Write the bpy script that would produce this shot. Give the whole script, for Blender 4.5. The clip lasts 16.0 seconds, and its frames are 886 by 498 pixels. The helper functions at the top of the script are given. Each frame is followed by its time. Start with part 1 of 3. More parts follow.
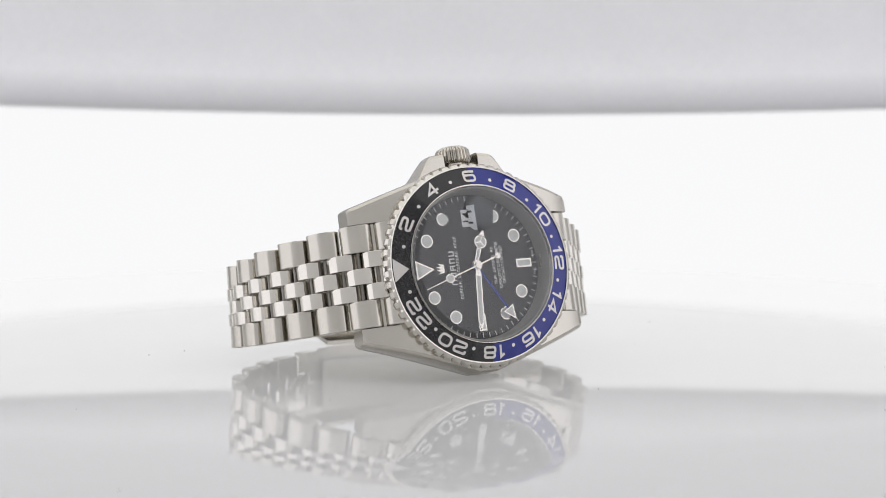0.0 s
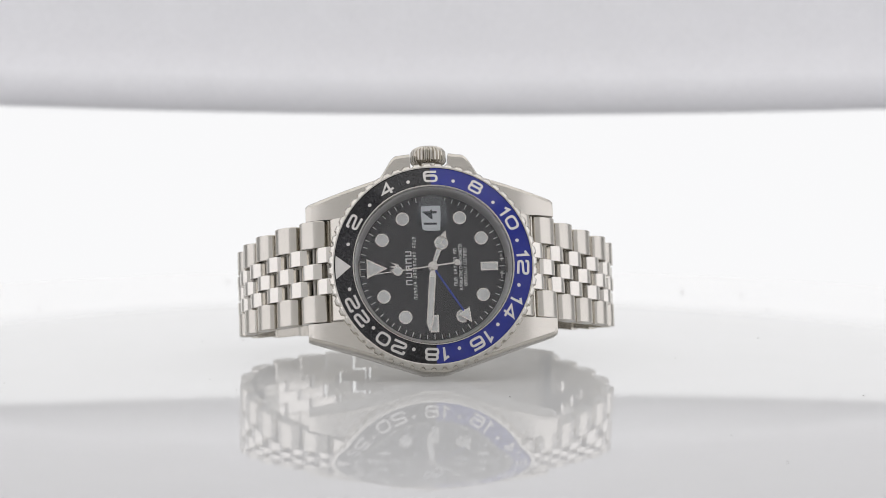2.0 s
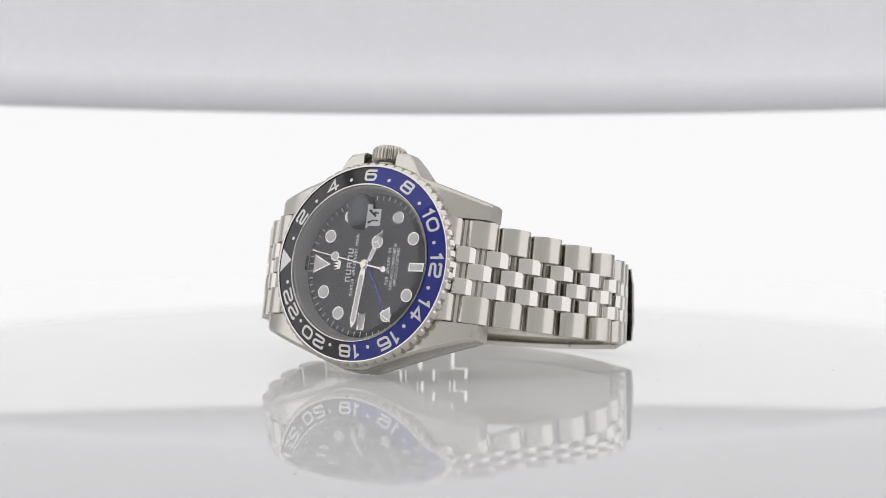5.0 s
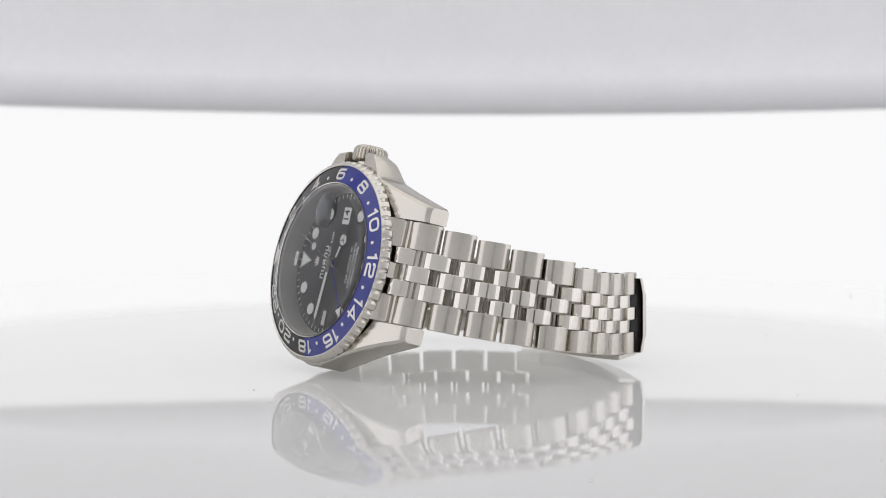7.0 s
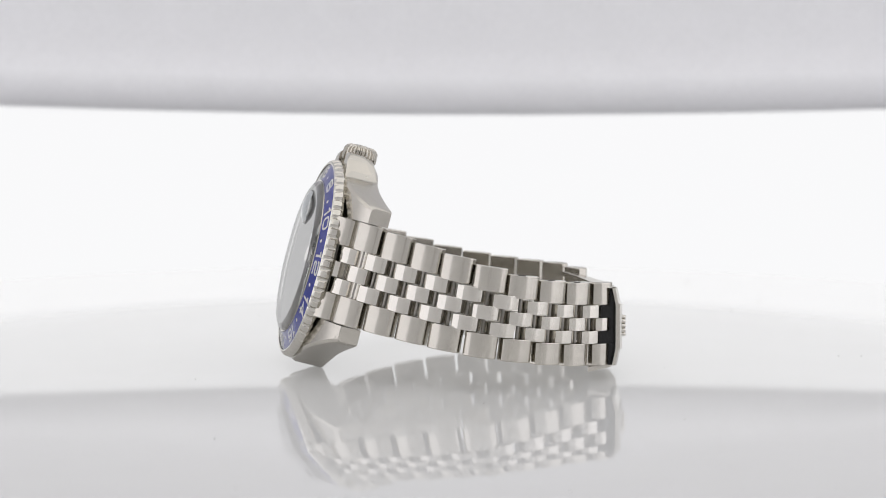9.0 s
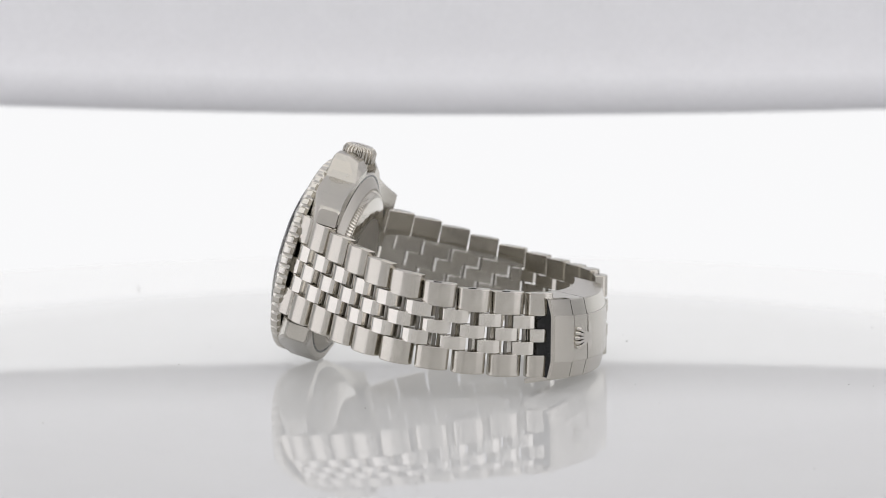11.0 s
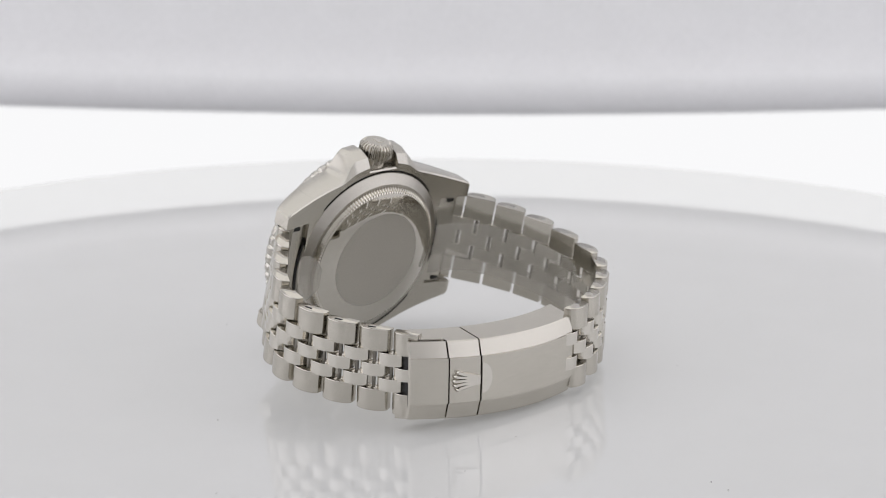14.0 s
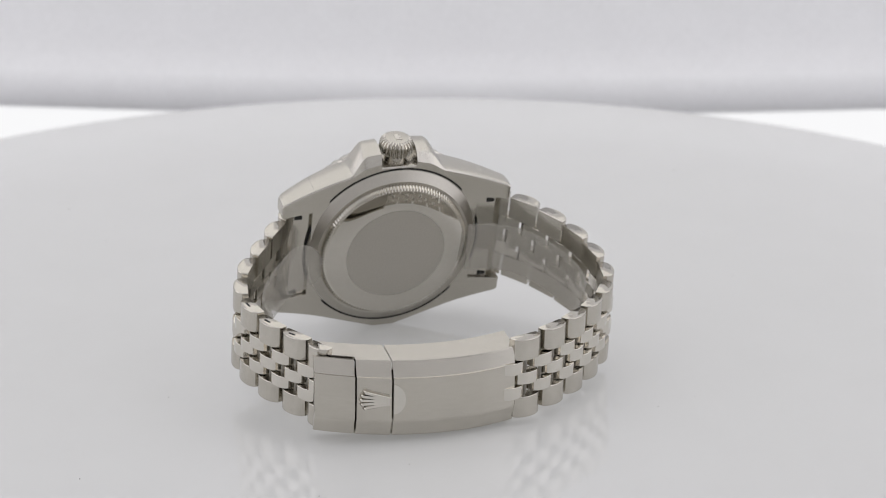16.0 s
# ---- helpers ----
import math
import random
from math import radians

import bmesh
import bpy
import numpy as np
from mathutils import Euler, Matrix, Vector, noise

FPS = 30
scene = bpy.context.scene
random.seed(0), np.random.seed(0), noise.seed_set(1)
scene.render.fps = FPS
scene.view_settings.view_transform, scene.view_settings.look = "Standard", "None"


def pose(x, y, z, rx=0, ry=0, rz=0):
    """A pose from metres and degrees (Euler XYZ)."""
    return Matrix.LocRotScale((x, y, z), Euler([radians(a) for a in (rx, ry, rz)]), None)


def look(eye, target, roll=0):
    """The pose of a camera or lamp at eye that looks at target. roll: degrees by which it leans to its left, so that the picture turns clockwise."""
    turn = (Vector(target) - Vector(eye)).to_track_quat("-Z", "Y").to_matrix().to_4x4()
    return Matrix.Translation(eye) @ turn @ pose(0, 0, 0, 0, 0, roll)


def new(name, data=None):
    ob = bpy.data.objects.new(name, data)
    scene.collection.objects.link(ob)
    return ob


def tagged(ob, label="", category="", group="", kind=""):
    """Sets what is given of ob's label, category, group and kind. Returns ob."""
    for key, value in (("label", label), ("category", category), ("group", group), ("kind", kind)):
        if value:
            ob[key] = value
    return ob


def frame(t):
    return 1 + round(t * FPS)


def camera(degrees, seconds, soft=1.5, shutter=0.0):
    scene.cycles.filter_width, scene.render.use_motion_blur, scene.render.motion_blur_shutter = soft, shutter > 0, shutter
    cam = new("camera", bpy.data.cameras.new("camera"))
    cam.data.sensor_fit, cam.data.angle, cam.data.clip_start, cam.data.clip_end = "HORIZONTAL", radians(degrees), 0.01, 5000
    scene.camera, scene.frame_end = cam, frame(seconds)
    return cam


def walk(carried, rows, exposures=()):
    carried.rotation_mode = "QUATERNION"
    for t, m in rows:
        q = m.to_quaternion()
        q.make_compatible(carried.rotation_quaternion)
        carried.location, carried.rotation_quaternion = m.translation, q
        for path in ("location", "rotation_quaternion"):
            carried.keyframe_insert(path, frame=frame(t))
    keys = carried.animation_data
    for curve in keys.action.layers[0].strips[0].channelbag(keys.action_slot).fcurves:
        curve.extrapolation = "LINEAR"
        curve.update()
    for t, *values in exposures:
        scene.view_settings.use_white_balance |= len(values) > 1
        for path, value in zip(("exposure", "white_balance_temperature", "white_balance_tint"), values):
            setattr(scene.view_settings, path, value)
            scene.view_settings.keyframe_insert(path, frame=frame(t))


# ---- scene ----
# A steel wristwatch on its side on a white glossy turntable inside a photo light box.

# ---------------------------------------------------------------- camera
TILT0 = 5.25                      # how far the camera looks down on the level turntable
PIVOT = Vector((0.0, 0.0, 0.0064))  # where the turning axis meets the tilting axis
cam = camera(21.2, 16.0, soft=0.85)
cam.data.dof.use_dof = True
cam.data.dof.focus_distance = 0.452
cam.data.dof.aperture_fstop = 27.0
EYE = pose(0.00466, -0.4759, 0.0662, 90 - TILT0, 0, 0)
walk(cam, [(0.0, EYE), (16.0, EYE)])

# seconds, turn and tilt (degrees) of the turntable
TURNS = [
    (0.0, 27.57, 5.60), (0.5, 21.97, 5.52), (1.0, 15.75, 5.47), (1.5, 10.04, 5.40), (2.0, 3.76, 5.32),
    (2.5, -2.04, 5.21), (3.0, -8.38, 5.14), (3.5, -14.09, 5.08), (4.0, -20.27, 5.00), (4.5, -25.95, 4.98),
    (5.0, -31.85, 4.98), (5.5, -37.75, 5.00), (6.0, -43.65, 5.05), (6.5, -49.50, 5.12), (7.0, -55.72, 5.20),
    (7.5, -61.40, 5.28), (8.0, -67.59, 5.45), (8.5, -73.26, 5.60), (9.0, -79.02, 5.68), (9.5, -84.90, 5.72),
    (10.0, -90.80, 5.80), (10.5, -96.70, 6.00), (11.0, -102.60, 6.55), (11.5, -108.51, 7.62), (12.0, -114.67, 9.20),
    (12.5, -120.24, 10.70), (13.0, -126.37, 12.18), (13.5, -131.98, 13.58), (14.0, -138.08, 14.98), (14.5, -143.64, 16.28),
    (15.0, -149.71, 17.60), (15.5, -155.30, 18.88), (16.0, -161.29, 20.25),
]


def table_pose(turn, tilt):
    return (Matrix.Translation(PIVOT) @ pose(0, 0, 0, tilt - TILT0, 0, 0) @ pose(0, 0, 0, 0, 0, turn)
            @ Matrix.Translation(-PIVOT))


# the watch on the turntable: x to three o'clock, y to twelve, z out of the dial
SEAT = (Matrix.Translation((0.0013, -0.0236, 0.0216)) @ pose(0, 0, 0, -15.23, 0, 0) @ pose(0, 0, 0, 0, -1.08, 0)
        @ Matrix(((0, -1, 0, 0), (0, 0, -1, 0), (1, 0, 0, 0), (0, 0, 0, 1))))

# ---------------------------------------------------------------- world and light
world = bpy.data.worlds.new("room_air")
scene.world = world
world.use_nodes = True
world.node_tree.nodes["Background"].inputs[0].default_value = (0.9, 0.93, 1.0, 1)
world.node_tree.nodes["Background"].inputs[1].default_value = 0.12
scene.view_settings.exposure = 0.0


def area(name, eye, target, sx, sy, watts, colour=(1, 1, 1)):
    lamp = bpy.data.lights.new(name, "AREA")
    lamp.shape, lamp.size, lamp.size_y, lamp.energy, lamp.color = "RECTANGLE", sx, sy, watts, colour
    ob = new(name, lamp)
    ob.matrix_world = look(eye, target)
    return ob


area("ceiling_light", (0, -0.05, 0.425), (0, -0.049, 0), 0.92, 0.54, 0.95, (1.0, 0.985, 0.955))
area("side_light", (-0.485, -0.14, 0.17), (0.0, -0.14, 0.17), 0.60, 0.48, 0.70, (0.95, 0.94, 1.0))
area("side_light", (0.485, -0.14, 0.17), (0.0, -0.14, 0.17), 0.60, 0.48, 0.70, (0.95, 0.94, 1.0))


# ---------------------------------------------------------------- materials
def material(name, colour, rough=0.5, metal=0.0, grain=0.0, grain_scale=(200, 200, 200), bump=0.0, spread=0.0, coat=0.0,
             random_tone=0.0):
    m = bpy.data.materials.new(name)
    m.use_nodes = True
    nt = m.node_tree
    b = nt.nodes["Principled BSDF"]
    b.inputs["Base Color"].default_value = (*colour, 1)
    b.inputs["Roughness"].default_value = rough
    b.inputs["Metallic"].default_value = metal
    b.inputs["Coat Weight"].default_value = coat
    if grain or bump or spread:
        tc = nt.nodes.new("ShaderNodeTexCoord")
        mp = nt.nodes.new("ShaderNodeMapping")
        mp.inputs["Scale"].default_value = grain_scale
        nt.links.new(tc.outputs["Object"], mp.inputs["Vector"])
        n = nt.nodes.new("ShaderNodeTexNoise")
        n.inputs["Scale"].default_value = 1.0
        n.inputs["Detail"].default_value = 4.0
        nt.links.new(mp.outputs[0], n.inputs["Vector"])
        wide = nt.nodes.new("ShaderNodeTexNoise")
        wide.inputs["Scale"].default_value = 90.0
        wide.inputs["Detail"].default_value = 3.0
        nt.links.new(tc.outputs["Object"], wide.inputs["Vector"])
        mix = nt.nodes.new("ShaderNodeMath")
        mix.operation = "MULTIPLY_ADD"
        mix.inputs[1].default_value, mix.inputs[2].default_value = 0.7, 0.0
        nt.links.new(n.outputs["Fac"], mix.inputs[0])
        add = nt.nodes.new("ShaderNodeMath")
        add.operation = "MULTIPLY_ADD"
        add.inputs[1].default_value = 0.3
        nt.links.new(wide.outputs["Fac"], add.inputs[0])
        nt.links.new(mix.outputs[0], add.inputs[2])
        if grain:
            r = nt.nodes.new("ShaderNodeMapRange")
            r.inputs["From Min"].default_value, r.inputs["From Max"].default_value = 0.3, 0.7
            r.inputs["To Min"].default_value, r.inputs["To Max"].default_value = 1 - grain, 1 + grain * 0.4
            nt.links.new(add.outputs[0], r.inputs["Value"])
            v = nt.nodes.new("ShaderNodeVectorMath")
            v.operation = "SCALE"
            v.inputs[0].default_value = colour
            nt.links.new(r.outputs[0], v.inputs["Scale"])
            nt.links.new(v.outputs[0], b.inputs["Base Color"])
        if spread:
            r = nt.nodes.new("ShaderNodeMapRange")
            r.inputs["From Min"].default_value, r.inputs["From Max"].default_value = 0.3, 0.7
            r.inputs["To Min"].default_value, r.inputs["To Max"].default_value = max(0.02, rough - spread), rough + spread
            nt.links.new(add.outputs[0], r.inputs["Value"])
            nt.links.new(r.outputs[0], b.inputs["Roughness"])
        if bump:
            bp = nt.nodes.new("ShaderNodeBump")
            bp.inputs["Strength"].default_value = bump
            bp.inputs["Distance"].default_value = 0.000004
            nt.links.new(n.outputs["Fac"], bp.inputs["Height"])
            nt.links.new(bp.outputs[0], b.inputs["Normal"])
    return m


STEEL = (0.56, 0.532, 0.475)
BRUSHED = material("brushed_steel", STEEL, 0.21, 1.0, 0.06, (300, 5000, 2500), 0.05, 0.04)
BRUSHED_LONG = material("brushed_steel_lengthwise", STEEL, 0.23, 1.0, 0.06, (5000, 300, 1500), 0.05, 0.04)
POLISHED = material("polished_steel", (0.66, 0.632, 0.575), 0.13, 1.0, 0.03, (900, 900, 900), 0.0, 0.03)
MIRROR = material("mirror_steel", (0.60, 0.573, 0.52), 0.03, 1.0, 0.03, (900, 900, 900), 0.0, 0.01)
CASE_STEEL = material("case_flank_steel", (0.52, 0.497, 0.45), 0.25, 1.0, 0.06, (300, 5000, 2500), 0.0, 0.05)
BEZEL_STEEL = material("bezel_steel", (0.64, 0.615, 0.56), 0.23, 1.0, 0.05, (2000, 2000, 2000), 0.0, 0.03)
REHAUT_STEEL = material("inner_ring_steel", (0.70, 0.69, 0.66), 0.5, 0.55, 0.05, (3000, 3000, 3000), 0.0, 0.04)
SATIN = material("satin_steel", (0.50, 0.475, 0.425), 0.36, 1.0, 0.08, (3000, 3000, 3000), 0.1, 0.06)
# pin steel darker than the rest: shade between the links put into the colour
SHADED_STEEL = material("shaded_pin_steel", (0.28, 0.265, 0.24), 0.30, 1.0, 0.1, (1500, 1500, 1500), 0.0, 0.05)
# near black: the shade in gaps, slots and seams put into the colour
GAP_SHADE = material("gap_shade", (0.03, 0.03, 0.03), 0.25, 0.8, 0.1, (2000, 2000, 2000), 0.0, 0.05)
CERAMIC_BLACK = material("black_ceramic", (0.014, 0.014, 0.015), 0.07, 0.0, 0.1, (2000, 2000, 2000), 0.0, 0.02)
CERAMIC_BLUE = material("blue_ceramic", (0.012, 0.022, 0.23), 0.07, 0.0, 0.1, (2000, 2000, 2000), 0.0, 0.02)
PLATINUM = material("platinum_numeral", (0.66, 0.64, 0.61), 0.42, 0.6, 0.08, (5000, 5000, 5000), 0.2)
DIAL_BLACK = material("black_lacquer_dial", (0.018, 0.018, 0.018), 0.55, 0.0, 0.04, (700, 700, 700), 0.0, 0.0)
LUME = material("white_lume", (0.88, 0.89, 0.86), 0.6, 0.0, 0.05, (5000, 5000, 5000), 0.1)
PRINT = material("white_print", (0.90, 0.90, 0.88), 0.5, 0.0, 0.05, (5000, 5000, 5000), 0.0)
INK = material("black_ink", (0.01, 0.01, 0.012), 0.5, 0.0, 0.05, (5000, 5000, 5000), 0.0)
BLUE_LACQUER = material("blue_lacquer", (0.02, 0.05, 0.40), 0.25, 0.3, 0.05, (5000, 5000, 5000), 0.0)
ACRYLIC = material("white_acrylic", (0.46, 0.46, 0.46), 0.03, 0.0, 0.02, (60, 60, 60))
# added even glow that lifts the shadows on the disc; no lamp inside
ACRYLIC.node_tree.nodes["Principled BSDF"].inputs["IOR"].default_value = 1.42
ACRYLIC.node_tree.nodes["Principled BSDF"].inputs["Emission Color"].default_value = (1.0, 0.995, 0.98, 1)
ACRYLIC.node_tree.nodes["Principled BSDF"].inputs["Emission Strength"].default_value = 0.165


FABRIC = material("white_box_lining", (0.80, 0.80, 0.81), 0.85, 0.0, 0.05, (900, 900, 900), 0.3)
GREY_LINING = material("grey_box_lining", (0.84, 0.84, 0.85), 0.8, 0.0, 0.05, (900, 900, 900), 0.3)
FRONT_LINING = material("front_box_lining", (0.80, 0.80, 0.80), 0.8, 0.0, 0.05, (900, 900, 900), 0.3)
ROOM = material("dim_room_wall", (0.30, 0.29, 0.28), 0.9, 0.0, 0.1, (6, 6, 6), 0.1)
DUST = material("grey_dust", (0.20, 0.19, 0.18), 0.9, 0.0, 0.2, (9000, 9000, 9000), 0.0)


def glass(name, ior=1.5, tint=(1, 1, 1)):
    m = bpy.data.materials.new(name)
    m.use_nodes = True
    b = m.node_tree.nodes["Principled BSDF"]
    b.inputs["Base Color"].default_value = (*tint, 1)
    b.inputs["Roughness"].default_value = 0.0
    b.inputs["IOR"].default_value = ior
    b.inputs["Transmission Weight"].default_value = 1.0
    return m


def clear_pane(name, ior):
    """A thin clear pane: what passes goes straight through, the gloss follows the angle."""
    m = bpy.data.materials.new(name)
    m.use_nodes = True
    nt = m.node_tree
    clear = nt.nodes.new("ShaderNodeBsdfTransparent")
    clear.inputs[0].default_value = (0.985, 0.985, 0.985, 1)
    gloss = nt.nodes.new("ShaderNodeBsdfGlossy")
    gloss.inputs["Roughness"].default_value = 0.0
    fres = nt.nodes.new("ShaderNodeFresnel")
    fres.inputs[0].default_value = ior
    # both faces of the pane reflect: 2 f / (1 + f)
    twice = nt.nodes.new("ShaderNodeMath")
    twice.operation = "MULTIPLY"
    twice.inputs[1].default_value = 2.0
    more = nt.nodes.new("ShaderNodeMath")
    more.operation = "ADD"
    more.inputs[1].default_value = 1.0
    share = nt.nodes.new("ShaderNodeMath")
    share.operation = "DIVIDE"
    nt.links.new(fres.outputs[0], twice.inputs[0])
    nt.links.new(fres.outputs[0], more.inputs[0])
    nt.links.new(twice.outputs[0], share.inputs[0])
    nt.links.new(more.outputs[0], share.inputs[1])
    mix = nt.nodes.new("ShaderNodeMixShader")
    nt.links.new(share.outputs[0], mix.inputs[0])
    nt.links.new(clear.outputs[0], mix.inputs[1])
    nt.links.new(gloss.outputs[0], mix.inputs[2])
    nt.links.new(mix.outputs[0], nt.nodes["Material Output"].inputs["Surface"])
    return m


SAPPHIRE = clear_pane("sapphire_glass", 1.5)
LENS = glass("sapphire_lens", 1.5, (0.90, 0.95, 1.0))


def film_material():
    m = bpy.data.materials.new("clear_plastic_film")
    m.use_nodes = True
    nt = m.node_tree
    b = nt.nodes["Principled BSDF"]
    b.inputs["Base Color"].default_value = (0.60, 0.57, 0.52, 1)
    b.inputs["Roughness"].default_value = 0.18
    clear = nt.nodes.new("ShaderNodeBsdfTransparent")
    clear.inputs[0].default_value = (0.93, 0.93, 0.92, 1)
    mix = nt.nodes.new("ShaderNodeMixShader")
    mix.inputs[0].default_value = 0.27
    nt.links.new(clear.outputs[0], mix.inputs[1])
    nt.links.new(b.outputs[0], mix.inputs[2])
    nt.links.new(mix.outputs[0], nt.nodes["Material Output"].inputs["Surface"])
    return m


PLASTIC = film_material()


def glow(name, colour, strength):
    m = bpy.data.materials.new(name)
    m.use_nodes = True
    nt = m.node_tree
    e = nt.nodes.new("ShaderNodeEmission")
    e.inputs[0].default_value = (*colour, 1)
    e.inputs[1].default_value = strength
    nt.links.new(e.outputs[0], nt.nodes["Material Output"].inputs["Surface"])
    return m


PANEL_GLOW = glow("lit_diffuser", (0.99, 0.99, 1.0), 0.96)


# ---------------------------------------------------------------- mesh helpers (watch parts in millimetres)
MM = 0.001


def link_mesh(name, bm, mats, smooth=None):
    bmesh.ops.recalc_face_normals(bm, faces=bm.faces)
    if smooth is not None:
        for f in bm.faces:
            f.smooth = True
        for e in bm.edges:
            if len(e.link_faces) != 2 or e.calc_face_angle(0) > radians(smooth):
                e.smooth = False
    me = bpy.data.meshes.new(name)
    bm.to_mesh(me)
    bm.free()
    for m in (mats if isinstance(mats, (list, tuple)) else [mats]):
        me.materials.append(m)
    return me


def part(name, bm, mats, parent, label="", smooth=28, scale=MM):
    bmesh.ops.scale(bm, vec=(scale,) * 3, verts=bm.verts)
    ob = new(name, link_mesh(name, bm, mats, smooth))
    ob.parent = parent
    if label:
        tagged(ob, label)
    return ob


def thing(name, bm, mats, label, category="", group="", kind="", smooth=28):
    ob = new(name, link_mesh(name, bm, mats, smooth))
    return tagged(ob, label, category, group, kind)


def loft(bm, sections, mat=0, closed=True):
    """Skin between equal loops of points, with the ends capped."""
    rings = [[bm.verts.new(p) for p in s] for s in sections]
    n = len(rings[0])
    for a, b in zip(rings, rings[1:]):
        for i in range(n):
            f = bm.faces.new((a[i], a[(i + 1) % n], b[(i + 1) % n], b[i]))
            f.material_index = mat
    if closed:
        bm.faces.new(rings[0][::-1]).material_index = mat
        bm.faces.new(rings[-1]).material_index = mat
    return rings


def lathe(bm, profile, steps=96, start=0.0, end=360.0, mat=0, closed_profile=True, ripple=None):
    """Turns a profile of (radius, z) round the z axis; angles clockwise from twelve o'clock."""
    full = abs(end - start) > 359.9
    rings = []
    for k in range(steps if full else steps + 1):
        a = radians(start + (end - start) * k / steps)
        ring = []
        for j, (r, z) in enumerate(profile):
            rr = r + (ripple(j, a, k) if ripple else 0)
            ring.append(bm.verts.new((rr * math.sin(a), rr * math.cos(a), z)))
        rings.append(ring)
    m = len(profile)
    for k in range(steps):
        a, b = rings[k], rings[(k + 1) % len(rings)]
        for j in range(m if closed_profile else m - 1):
            f = bm.faces.new((a[j], a[(j + 1) % m], b[(j + 1) % m], b[j]))
            f.material_index = mat
    if not full and closed_profile:
        bm.faces.new(rings[0][::-1])
        bm.faces.new(rings[-1])
    return rings


def prism(bm, outline, z0, z1, mat=0):
    loft(bm, [[(x, y, z0) for x, y in outline], [(x, y, z1) for x, y in outline]], mat)


def box(bm, x0, x1, y0, y1, z0, z1):
    prism(bm, [(x0, y0), (x1, y0), (x1, y1), (x0, y1)], z0, z1)


def disc_outline(cx, cy, r, n=24):
    return [(cx + r * math.cos(2 * math.pi * i / n), cy + r * math.sin(2 * math.pi * i / n)) for i in range(n)]


def clock(deg, r):
    return r * math.sin(radians(deg)), r * math.cos(radians(deg))


def turned(bm, deg):
    """Turns what is built towards twelve o'clock to a clock angle."""
    bmesh.ops.rotate(bm, cent=(0, 0, 0), matrix=Matrix.Rotation(-radians(deg), 3, "Z"), verts=bm.verts)


def lettering(text, size, depth, thin=0.0):
    """A bmesh of solid letters centred on the origin, in millimetres, reading along x."""
    c = bpy.data.curves.new("letters", "FONT")
    c.body, c.size, c.extrude, c.align_x, c.align_y = text, size, depth, "CENTER", "CENTER"
    c.resolution_u, c.offset = 3, thin
    ob = new("letters", c)
    me = bpy.data.meshes.new_from_object(ob.evaluated_get(bpy.context.evaluated_depsgraph_get()))
    bm = bmesh.new()
    bm.from_mesh(me)
    bpy.data.objects.remove(ob)
    bpy.data.curves.remove(c)
    bpy.data.meshes.remove(me)
    return bm


# ---------------------------------------------------------------- light box and turntable
def plate(name, lo, hi, mat, label, smooth=None):
    bm = bmesh.new()
    box(bm, lo[0], hi[0], lo[1], hi[1], lo[2], hi[2])
    return thing(name, bm, mat, label, "wall", kind="structure", smooth=smooth)


plate("floor", (-0.50, -0.455, -0.112), (0.50, 0.62, -0.10), FABRIC, "white fabric floor of the photo light box")
plate("wall_left", (-0.512, -0.455, -0.10), (-0.50, 0.62, 0.45), FABRIC, "white fabric side wall of the light box")
plate("wall_right", (0.50, -0.455, -0.10), (0.512, 0.62, 0.45), FABRIC, "white fabric side wall of the light box")
plate("ceiling", (-0.512, -0.467, 0.45), (0.512, 0.62, 0.462), FABRIC, "white fabric ceiling of the light box")
plate("wall_back", (-0.50, 0.60, -0.10), (0.50, 0.612, 0.45), FABRIC, "white back wall of the light box")


def front_wall():
    """The closed front with a round opening for the camera."""
    bm = bmesh.new()
    n = 48
    hole, rim = [], []
    for i in range(n):
        a = 2 * math.pi * i / n
        c, sn = math.cos(a), math.sin(a)
        hole.append((0.0047 + 0.034 * c, 0.068 + 0.034 * sn))
        k = 1 / max(abs(c), abs(sn))
        x, z = c * k, sn * k
        rim.append((x * 0.50, 0.175 + z * 0.275))
    loops = [[bm.verts.new((x, y, z)) for x, z in ring] for ring, y in ((hole, -0.455), (rim, -0.455), (rim, -0.467), (hole, -0.467))]
    for a, b in zip(loops, loops[1:] + loops[:1]):
        for i in range(n):
            bm.faces.new((a[i], a[(i + 1) % n], b[(i + 1) % n], b[i]))
    return thing("wall_front", bm, FRONT_LINING, "grey fabric front of the light box with a camera opening", "wall", kind="structure", smooth=None)


front_wall()
plate("room_wall_front", (-1.6, -1.512, -0.9), (1.6, -1.5, 1.6), ROOM, "dim wall of the room before the light box")
plate("room_floor", (-1.6, -1.5, -0.912), (1.6, 0.7, -0.90), ROOM, "dim floor of the room under the light box")


def light_panel():
    """The lit lower part of the back wall, a gently bowed diffuser."""
    bm = bmesh.new()
    secs = []
    for i in range(33):
        x = -0.48 + 0.96 * i / 32
        y = 0.52 + 0.06 * (1 - (x / 0.48) ** 2)
        secs.append([(x, y, -0.095), (x, y, 0.20), (x, y + 0.008, 0.20), (x, y + 0.008, -0.095)])
    loft(bm, secs)
    return thing("light_panel", bm, PANEL_GLOW, "bright white lit diffuser panel at the back", "light panel", kind="structure", smooth=40)


